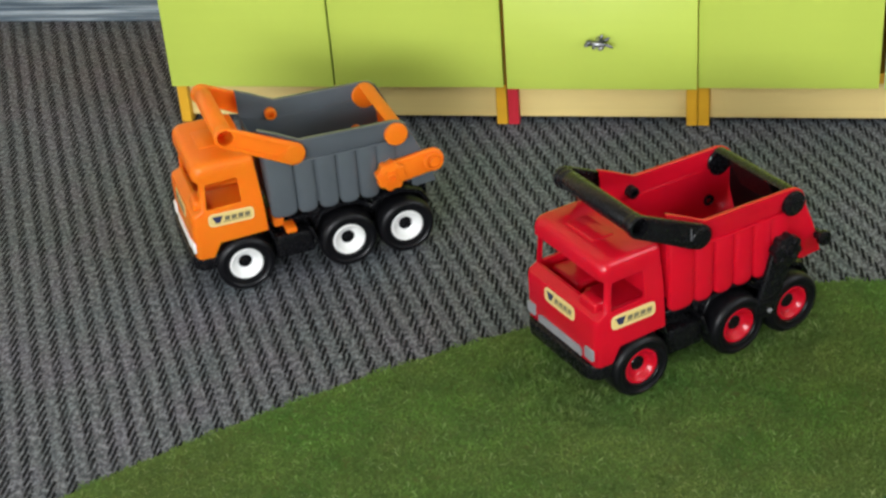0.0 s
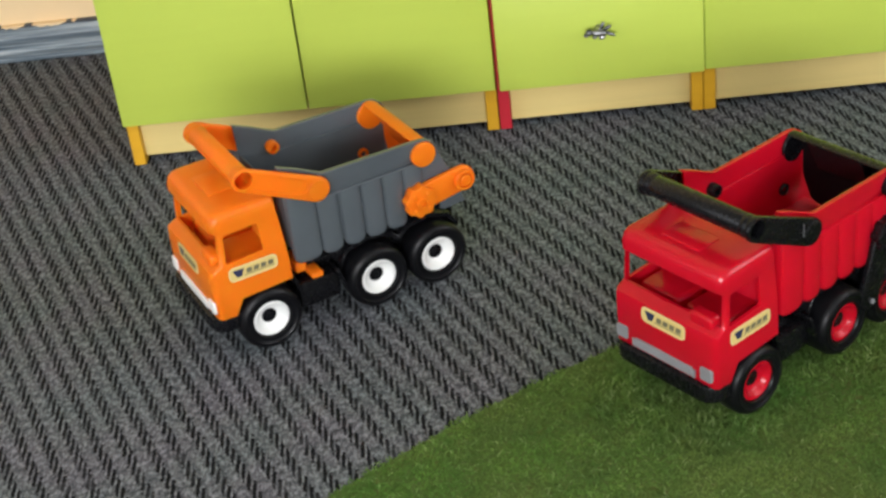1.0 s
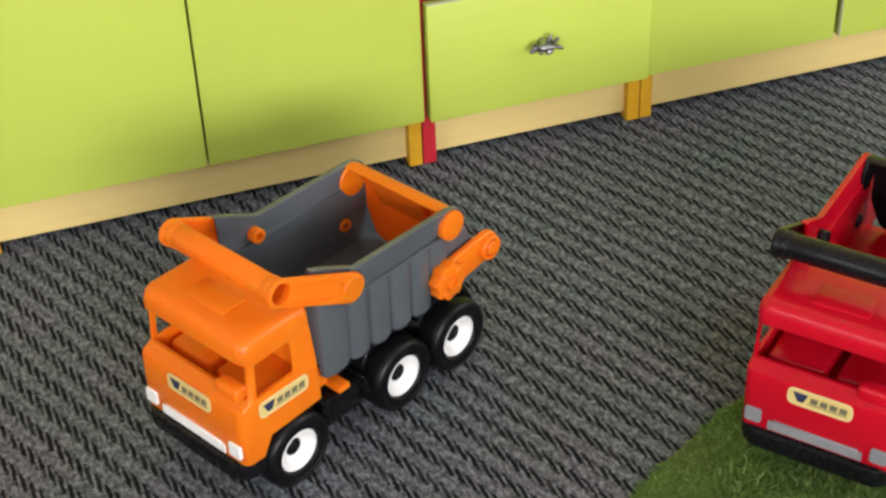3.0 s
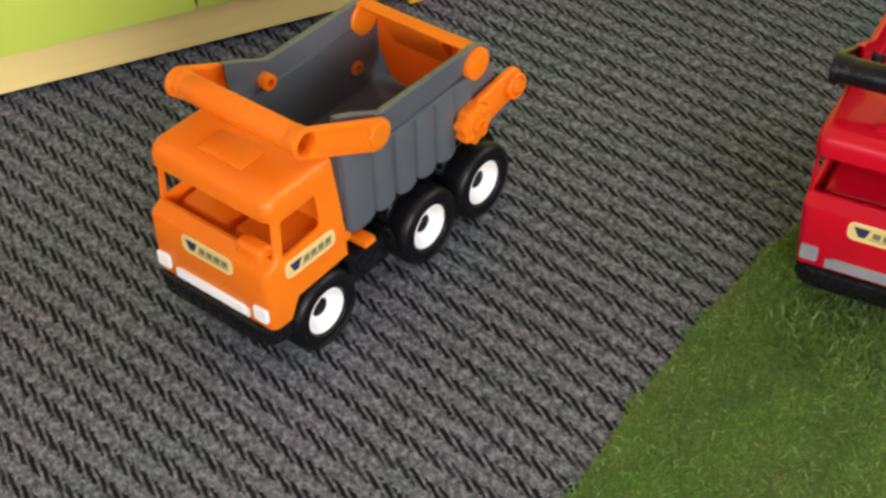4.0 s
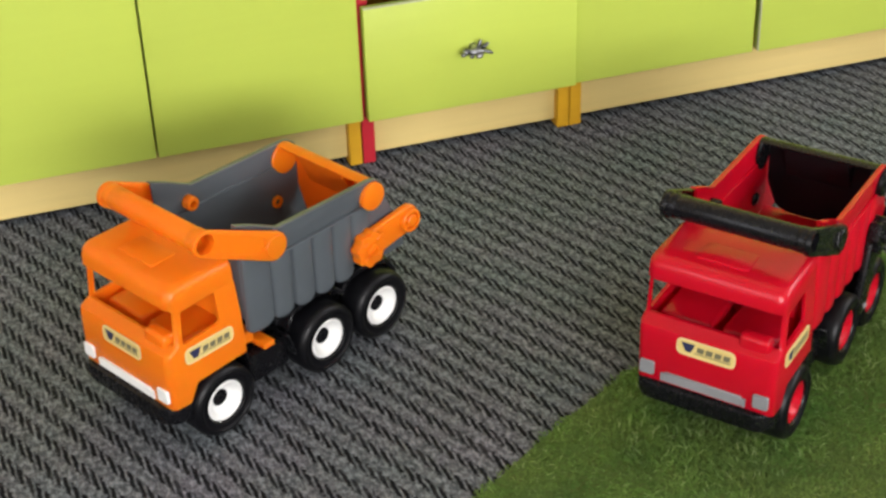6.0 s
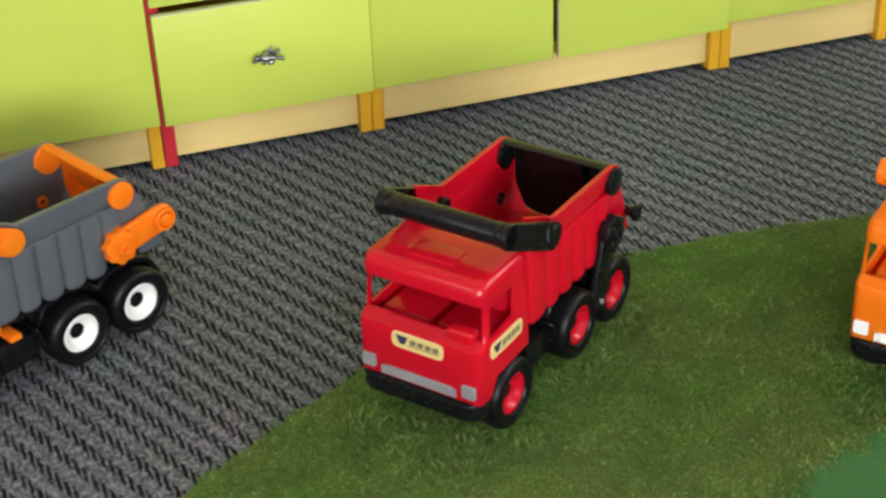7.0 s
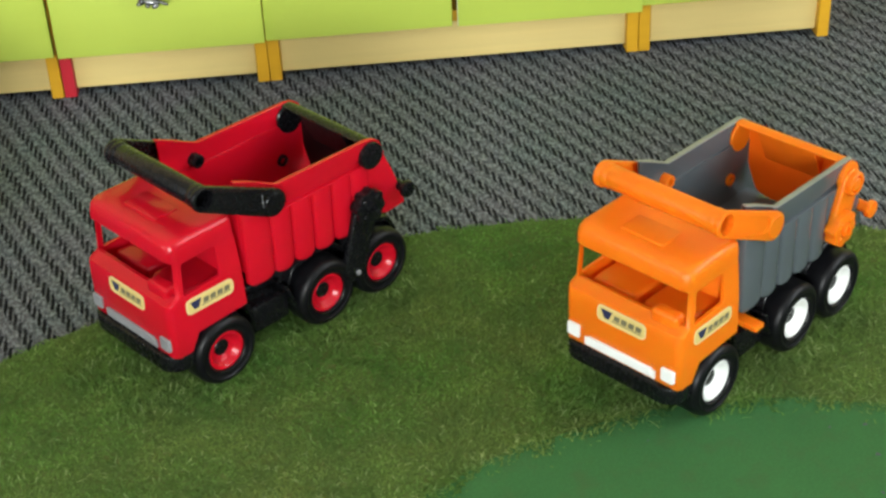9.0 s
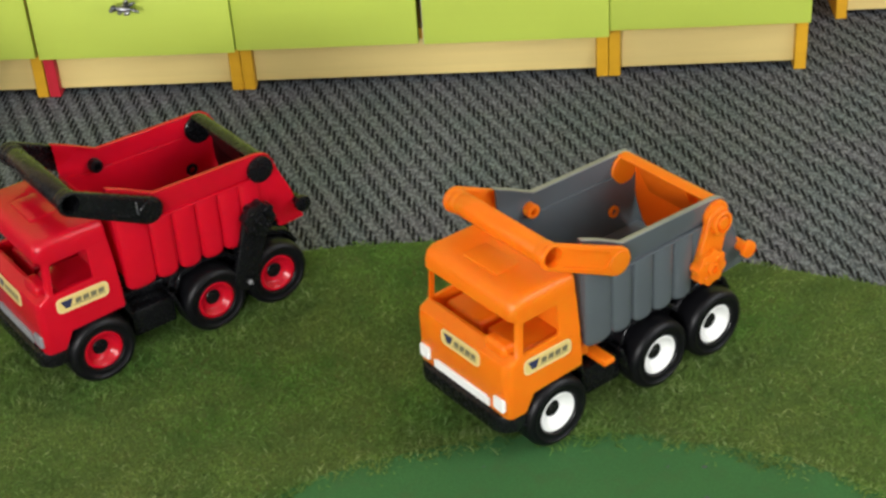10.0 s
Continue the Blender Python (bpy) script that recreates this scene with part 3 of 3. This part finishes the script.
def wheel(parent, x, side, hub_mat, turned):
    """A tyre with rounded shoulders and a dished hub with a dark axle hole."""
    w = new("wheel")
    w.parent = parent
    w.matrix_local = pose(x, 0.0625 * side, 0.0425, 0, turned, 0 if side > 0 else 180)
    tyre = [(0.023, -0.0165), (0.036, -0.0165), (0.0405, -0.0145), (0.0424, -0.010), (0.0424, 0.011), (0.0412, 0.0155), (0.0385, 0.0185), (0.0345, 0.0195), (0.0322, 0.0178), (0.0290, 0.0174), (0.0262, 0.0182), (0.0245, 0.0160), (0.0245, 0.006), (0.0230, 0.004)]
    part("tyre", lathe(tyre, 44, False), RUBBER, w, "glossy black plastic tyre")
    hub = [(0.0092, -0.004), (0.0092, 0.0060), (0.0100, 0.0066), (0.0135, 0.0078), (0.0168, 0.0104), (0.0190, 0.0148), (0.0215, 0.0162), (0.0240, 0.0156), (0.0248, 0.0140), (0.0250, -0.004)]
    part("hub", lathe(hub, 36, False), hub_mat, w)
    # black disc paints the darkness of the recessed axle hole
    part("axle_hole_disc", lathe([(0.0, 0.0074), (0.0092, 0.0074), (0.0100, 0.0066), (0.0091, -0.0040), (0.0, -0.0040)], 24), BLACK, w, "black disc standing in for the dark axle hole")
    return w


def sticker(parent, m):
    """A rounded name sticker whose lettering is left as plain bars."""
    s = part("sticker", prism(rounded([(-0.0325, -0.0098), (0.0325, -0.0098), (0.0325, 0.0098), (-0.0325, 0.0098)], 0.0075, 5), 0.0, 0.0007, "z"), STICKER_RIM, parent, "cream sticker with dark bars")
    s.matrix_local = m
    part("sticker_field", prism(rounded([(-0.0308, -0.0081), (0.0308, -0.0081), (0.0308, 0.0081), (-0.0308, 0.0081)], 0.006, 5), 0.0007, 0.0010, "z"), STICKER, s)
    part("mark", prism([(-0.0272, 0.0056), (-0.0222, -0.0046), (-0.0162, -0.0046), (-0.0118, 0.0056)], 0.0010, 0.0013, "z"), INK_BLUE, s, "blue wedge")
    for i in range(4):
        x = -0.0098 + i * 0.0096
        part("bar", prism([(x, -0.0026), (x + 0.0074, -0.0026), (x + 0.0082, 0.0038), (x + 0.0008, 0.0038)], 0.0010, 0.0013, "z"), INK, s)
    part("bar", prism([(-0.0125, -0.0048), (0.0275, -0.0048), (0.0275, -0.0038), (-0.0125, -0.0038)], 0.0010, 0.0013, "z"), INK, s)
    return s


TUB_SIDE = [(-0.043, 0.2400), (-0.066, 0.2300), (-0.086, 0.2195), (-0.099, 0.2130), (-0.234, 0.2108), (-0.2440, 0.2088), (-0.2520, 0.2033), (-0.2570, 0.1945), (-0.279, 0.145), (-0.293, 0.100), (-0.262, 0.098), (-0.240, 0.108), (-0.215, 0.106), (-0.062, 0.104), (-0.047, 0.118)]


TUB_RIM = TUB_SIDE[:8]


def flare(bm):
    """Lean the upper band of the tub's sides outwards."""
    for v in bm.verts:
        lean = min(max(v.co.z - 0.186, 0.0), 0.0270) * 0.12 * min(max((-v.co.x - 0.085) / 0.020, 0.30), 1.0)
        v.co.y += math.copysign(lean, v.co.y)
    return bm


def tub_mesh():
    """The tipping tub: open trough with a raised front."""
    solid = prism(TUB_SIDE, -0.0690, 0.0690, "y", 0.002, 2)
    room = prism([(-0.047, 0.30), (-0.047, 0.150), (-0.072, 0.112), (-0.262, 0.112), (-0.30, 0.112), (-0.32, 0.30)], -0.0648, 0.0648)
    upper = prism([(-0.047, 0.30), (-0.047, 0.196), (-0.075, 0.188), (-0.30, 0.186), (-0.32, 0.30)], -0.0668, 0.0668)
    skirts = [box(-0.2560, -0.0600, *sorted((s * 0.0570, s * 0.1)), 0.05, 0.1110) for s in (-1, 1)]
    tub = carve(solid, room, upper, box(-0.060, -0.02, -0.0650, 0.0650, 0.198, 0.30), box(-0.40, -0.2555, -0.0650, 0.0650, 0.08, 0.2), *skirts)
    bmesh.ops.bisect_plane(tub, geom=tub.verts[:] + tub.edges[:] + tub.faces[:], plane_co=(0, 0, 0.186), plane_no=(0, 0, 1))
    return flare(tub)


def pleat_mesh(x, half, deep, low, top, side, full):
    """One convex pleat of the tub's side, a half round with a ledge on top and a soft foot."""
    bm = bmesh.new()
    foot = 0.0100
    rings = []
    for z, k in [(top, 0.94), (top - 0.0010, 1.0), (0.5 * (top + low + foot), 1.0)] + [(low + foot - foot * math.sin(v), math.cos(v)) for v in np.linspace(0, 1.5, 7)]:
        ring = []
        for u in np.linspace(0, math.pi, 15):
            ring.append(bm.verts.new((x - half * math.cos(u) * (0.42 + 0.58 * k), side * (0.0672 + deep * (0.55 + 0.45 * k) * math.sin(u) ** full), z)))
        rings.append(ring)
    for p, q in zip(rings, rings[1:]):
        for i in range(14):
            bm.faces.new((p[i], p[i + 1], q[i + 1], q[i]))
    bm.faces.new(rings[0])
    bm.faces.new(rings[-1])
    return bm


def tub_sides(tub, material, rim_material):
    """The flat lip, the rim (grey ones with a painted highlight) and the pleats on both sides of the tub."""
    for s in (-1, 1):
        lip = prism([(-0.093, 0.2145), (-0.099, 0.2130), (-0.234, 0.2108), (-0.2440, 0.2088), (-0.2520, 0.2033), (-0.2570, 0.1945), (-0.2625, 0.1820), (-0.093, 0.1810)], *sorted((s * 0.0690, s * 0.0718)), "y", 0.001, 1)
        part("lip", flare(lip), material, tub)
        part("ledge", box(-0.2560, -0.0860, *sorted((s * 0.0690, s * 0.0748)), 0.1785, 0.1815, 0.0011, 2), material, tub)
        band = [(x, z + 0.0008) for x, z in TUB_RIM] + [(x, z - 0.0010) for x, z in TUB_RIM[::-1]]
        part("rim", flare(prism(band, *sorted((s * 0.0662, s * 0.0724)), "y", 0.0007, 2)), rim_material, tub)
        for i, x in enumerate((-0.066, -0.1005, -0.132, -0.1625, -0.1925, -0.221)):
            bm = pleat_mesh(x, 0.0195 if i == 0 else 0.0147, 0.0080, 0.0985 if i < 5 else 0.1105, 0.198 if i == 0 else 0.1800, s, 0.42 if i == 0 else 0.60)
            part("pleat", bm, material, tub, smooth=60)


def gear_lever(parent, pivot, end, material, ringed=True, y=0.0735):
    """A broad lever with a lobed wheel at its pivot and an open ring at its end."""
    bm = prism(capsule(pivot, end, 0.0180, 0.0170), y, y + 0.009, "y", 0.0025, 3)
    lobes = []
    for i in range(72):
        a = 2 * math.pi * i / 72
        r = 0.0212 + 0.0013 * math.tanh(2.2 * math.sin(8 * a))
        lobes.append((pivot[0] + r * math.cos(a), pivot[1] + r * math.sin(a)))
    join(bm, prism(lobes, y + 0.001, y + 0.0155, "y", 0.0016, 2))
    lever = part("lever", bm, material, parent)
    part("boss", carve(tube((pivot[0], y + 0.013, pivot[1]), (pivot[0], y + 0.0195, pivot[1]), 0.0080, bevel=0.001), tube((pivot[0], y + 0.0150, pivot[1]), (pivot[0], y + 0.03, pivot[1]), 0.0048)), material, lever)
    for i in range(4):
        a = math.pi * (0.25 + 0.5 * i)
        at = (pivot[0] + 0.0140 * math.cos(a), pivot[1] + 0.0140 * math.sin(a))
        part("stud", prism(circle(*at, 0.0034, 12), y + 0.014, y + 0.0172, "y", 0.0008, 1), material, lever)
    if not ringed:
        return lever
    part("ring", carve(prism(circle(*end, 0.0142, 28), y + 0.007, y + 0.0155, "y", 0.001, 1), prism(circle(*end, 0.0105, 24), y + 0.0105, y + 0.03)), material, lever)
    part("ring_core", prism(circle(end[0] - 0.002, end[1] - 0.001, 0.0078, 20), y + 0.009, y + 0.0150, "y", 0.001, 1), material, lever)
    return lever


def truck(m, cab_mat, tub_mat, trim_mat, hub_mat, lamp_mat, lever_end, label, rim_mat, gate_mat, hook=True, step=0.074, worn=False):
    """A plastic toy tipper truck; its front axle stands at the origin and it faces along x."""
    t = thing("toy_dump_truck", label, "toy truck", m, "toy trucks")
    cab = part("cab", cab_mesh(), cab_mat, t)
    part("roof_hatch", prism(rounded([(0.001, -0.030), (0.034, -0.030), (0.034, 0.026), (0.001, 0.026)], 0.003, 3), 0.2072, 0.2101, "z", 0.0011, 2), cab_mat, cab)
    part("dashboard", box(0.041, 0.0610, -0.0715, 0.0715, 0.112, 0.1265, 0.003, 2), cab_mat, cab)
    part("steering_column", box(0.042, 0.0590, 0.031, 0.065, 0.1290, 0.1490, 0.005, 3), cab_mat, cab)
    for y in (-0.0370, 0.0330):
        seat = part("seat", box(-0.026, 0.0345, y - 0.0305, y + 0.0305, 0.108, 0.1320, 0.006, 3), cab_mat, cab)
        part("seat_back", prism([(-0.0300, 0.112), (-0.0170, 0.112), (-0.0235, 0.168), (-0.0305, 0.168)], y - 0.028, y + 0.028, "y", 0.003, 2), cab_mat, seat)
    for y in (-0.0635, 0.0635):
        part("headlight", prism(rounded([(y - 0.0085, 0.0725), (y + 0.0085, 0.0725), (y + 0.0085, 0.0895), (y - 0.0085, 0.0895)], 0.003, 3), 0.061, 0.0692, "x", 0.0008, 1), lamp_mat, cab)
    grille = join(box(0.063, 0.0692, -0.043, 0.043, 0.0690, 0.0810, 0.0008, 1), box(0.063, 0.0686, -0.0475, -0.043, 0.069, 0.079), box(0.063, 0.0686, 0.043, 0.0475, 0.069, 0.079))
    part("grille_strip", grille, lamp_mat, cab)
    sticker(cab, Matrix.Translation((0.0670, 0.001, 0.1205)) @ Matrix(((0, -0.055, 0.9985, 0), (1, 0, 0, 0), (0, 0.9985, 0.055, 0), (0, 0, 0, 1))))
    sticker(cab, Matrix.Translation((0.0110, 0.0772, 0.1215)) @ Matrix(((-1, 0, 0, 0), (0, 0, 1, 0), (0, 1, 0, 0), (0, 0, 0, 1))))

    chassis_bm = box(-0.275, 0.045, -0.040, 0.040, 0.040, 0.078, 0.003, 1)
    join(chassis_bm, prism(rounded([(0.030, -0.075), (0.060, -0.0785), (0.0737, -0.065), (0.0737, 0.065), (0.060, 0.0785), (0.030, 0.075)], 0.010, 4), 0.044, 0.0665, "z", 0.004, 2))
    join(chassis_bm, box(-0.030, 0.030, -0.045, 0.045, 0.060, 0.090, 0.003, 1), box(-0.285, -0.105, -0.044, 0.044, 0.050, 0.099, 0.003, 1))
    chassis = part("chassis", chassis_bm, BLACK, t, "black plastic chassis and bumper")
    for s in (-1, 1):
        ys = sorted((s * 0.040, s * 0.066))
        part("tank", box(-0.104, -0.046, *ys, 0.030, 0.066, 0.004, 2), BLACK, chassis)
        ys = sorted((s * 0.038, s * 0.070))
        arch = [(0.044, 0.062), (0.034, 0.085), (-0.036, 0.089), (-0.046, 0.060), (-0.050, 0.060), (-0.040, 0.094), (0.038, 0.091), (0.050, 0.062)]
        part("fender", prism(arch, *ys, "y", 0.001, 1), BLACK, chassis)
        hump = [(-0.104, 0.060), (-0.120, 0.088), (-0.152, 0.096), (-0.184, 0.090), (-0.196, 0.078), (-0.208, 0.090), (-0.240, 0.096), (-0.272, 0.086), (-0.284, 0.064), (-0.280, 0.060), (-0.268, 0.080), (-0.240, 0.089), (-0.210, 0.084), (-0.196, 0.070), (-0.182, 0.084), (-0.152, 0.089), (-0.122, 0.082), (-0.108, 0.058)]
        part("mudguard", prism(hump, *sorted((s * 0.034, s * 0.060)), "y", 0.001, 1), BLACK, chassis)
        guard = [(-0.098, 0.072), (-0.1105, 0.038), (-0.1130, 0.038), (-0.1010, 0.073)]
        part("guard", prism(guard, *sorted((s * 0.044, s * 0.073)), "y", 0.0006, 1), BLACK, chassis)
    if step:
        part("step", join(box(-0.080, -0.064, 0.046, step, 0.0715, 0.0790, 0.002, 2), box(-0.066, -0.050, 0.020, 0.056, 0.076, 0.092, 0.002, 1)), cab_mat, t)
    for x in (0.0, -0.1523, -0.240):
        for s in (-1, 1):
            wheel(t, x, s, hub_mat, 17 * x * 100 % 90)
        part("axle", tube((x, -0.055, 0.0425), (x, 0.055, 0.0425), 0.005, segments=12), BLACK, chassis)

    tub = part("tub", tub_mesh(), tub_mat, t)
    tub_sides(tub, tub_mat, rim_mat)
    for x, z, r in ((-0.090, 0.196, 0.0085), (-0.215, 0.141, 0.0078)):
        for s in (-1, 1):
            a, b = ((s * 0.0615), (s * 0.0670)) if x < -0.1 else ((s * 0.0575), (s * 0.0720))
            peg = carve(tube((x, a, z), (x, b, z), r, segments=20, bevel=0.0012), tube((x, s * 0.0480, z), (x, s * 0.0655, z), r * 0.52, segments=16))
            part("peg", peg, trim_mat, tub)

    bar = tube((0.003, -0.0745, 0.2430), (0.003, 0.0745, 0.2430), 0.0130, segments=32, bevel=0.002)
    bar = carve(bar, tube((0.003, 0.050, 0.2430), (0.003, 0.1, 0.2430), 0.0112), tube((0.003, -0.1, 0.2430), (0.003, -0.050, 0.2430), 0.0112))
    handle = part("handle_bar", bar, trim_mat, t)
    for s in (-1, 1):
        part("collar", carve(tube((0.003, s * 0.0650, 0.2430), (0.003, s * 0.0748, 0.2430), 0.0137, segments=32, bevel=0.0012), tube((0.003, s * 0.06, 0.2430), (0.003, s * 0.09, 0.2430), 0.0112)), trim_mat, handle)
    for s in (-1, 1):
        ys = sorted((s * 0.0738, s * 0.0815))
        arm = carve(prism(capsule((0.003, 0.2425), (-0.088, 0.1970), 0.0148, 0.0166), *ys, "y", 0.002, 2),
                    prism(circle(0.003, 0.2430, 0.0114, 28), *sorted((s * 0.0700, s * 0.1))),
                    prism(capsule((-0.016, 0.2330), (-0.066, 0.2090), 0.0094), *sorted((s * 0.0800, s * 0.1))))
        arm_ob = part("handle_arm", arm, trim_mat, handle)
        part("pivot_cap", prism(circle(-0.0877, 0.1975, 0.0134, 28), *sorted((s * 0.0812, s * 0.0828)), "y", 0.0006, 1), trim_mat, arm_ob)
        # pale strip paints the highlight along the pivot cap's edge
        if worn and s > 0:
            part("cap_edge_highlight", box(-0.0725, -0.0718, 0.0814, 0.0818, 0.1985, 0.2150), LAMP_GREY, arm_ob, "pale strip for the highlight on the pivot cap's edge")

    hood = [(-0.2335 + r * math.cos(a), 0.1930 + r * math.sin(a)) for r, turns in ((0.0185, np.linspace(1.15, math.pi, 14)), (0.0160, np.linspace(math.pi, 1.15, 14))) for a in turns]
    gate_bm = prism(hood, -0.0690, 0.0690)
    panel = rounded([(-0.0640, 0.196), (-0.0635, 0.150), (-0.050, 0.118), (-0.034, 0.113), (0.034, 0.113), (0.050, 0.118), (0.0635, 0.150), (0.0640, 0.196)], 0.006, 4)
    gate = part("tailgate", gate_bm, trim_mat, t)
    part("gate_panel", prism(panel, -0.2515, -0.2490, "x", 0.0006, 1), gate_mat, gate)
    part("sloping_rib", prism([(-0.2275, 0.2085), (-0.2320, 0.2105), (-0.2488, 0.2030), (-0.2488, 0.1640)], -0.0400, 0.0360, "y", 0.0006, 1), gate_mat, gate)
    for s in (-1, 1):
        part("tailgate_cap", tube((-0.2370, s * 0.0670, 0.1912), (-0.2370, s * 0.0790, 0.1912), 0.0168, segments=32, bevel=0.0012), trim_mat, gate)
        part("end_plate", prism(capsule((-0.2325, 0.1925), (-0.2345, 0.1900), 0.0183), *sorted((s * 0.0640, s * 0.0682)), "y", 0.0012, 1), trim_mat, gate)
    lever = gear_lever(t, (-0.2215, 0.1325), lever_end, trim_mat, not worn)
    if worn:
        part("pin", tube((-0.1985, 0.080, 0.0505), (-0.1985, 0.0850, 0.0505), 0.0032, segments=14, bevel=0.0006), LAMP_GREY, lever, "pale pin end")
    hook_bm = join(tube((-0.2850, 0.060, 0.1270), (-0.2850, 0.079, 0.1270), 0.0065, segments=18), tube((-0.2850, 0.079, 0.1270), (-0.2850, 0.086, 0.1270), 0.0105, segments=24, bevel=0.0015))
    if hook:
        part("tail_knob", hook_bm, trim_mat, t)
    else:
        hook_bm.free()
    return t


truck(pose(-0.3432, -0.4584, 0.0, 0, 0, 208.6), ORANGE, GREY, ORANGE, WHITE, WHITE, (-0.2860, 0.1410),
      "orange toy dump truck with grey tub standing on the carpet", RIM_HIGHLIGHT, ORANGE_THIN_SHADED, hook=False)
truck(pose(0.2114, -0.6862, 0.0015, 0, 0, 219.4), RED, RED, BLACK, RED, LAMP_GREY, (-0.196, 0.0565),
      "red toy dump truck with black handles standing on artificial grass", RED, RUBBER, step=0.0, worn=True)
truck(pose(0.7363, -0.8230, 0.0015, 0, 0, 220.1), ORANGE, GREY, ORANGE, WHITE, WHITE, (-0.2365, 0.1840),
      "orange toy dump truck with grey tub standing on artificial grass", DUSTY_RIM_HIGHLIGHT, ORANGE_THIN_SHADED, step=0.083)
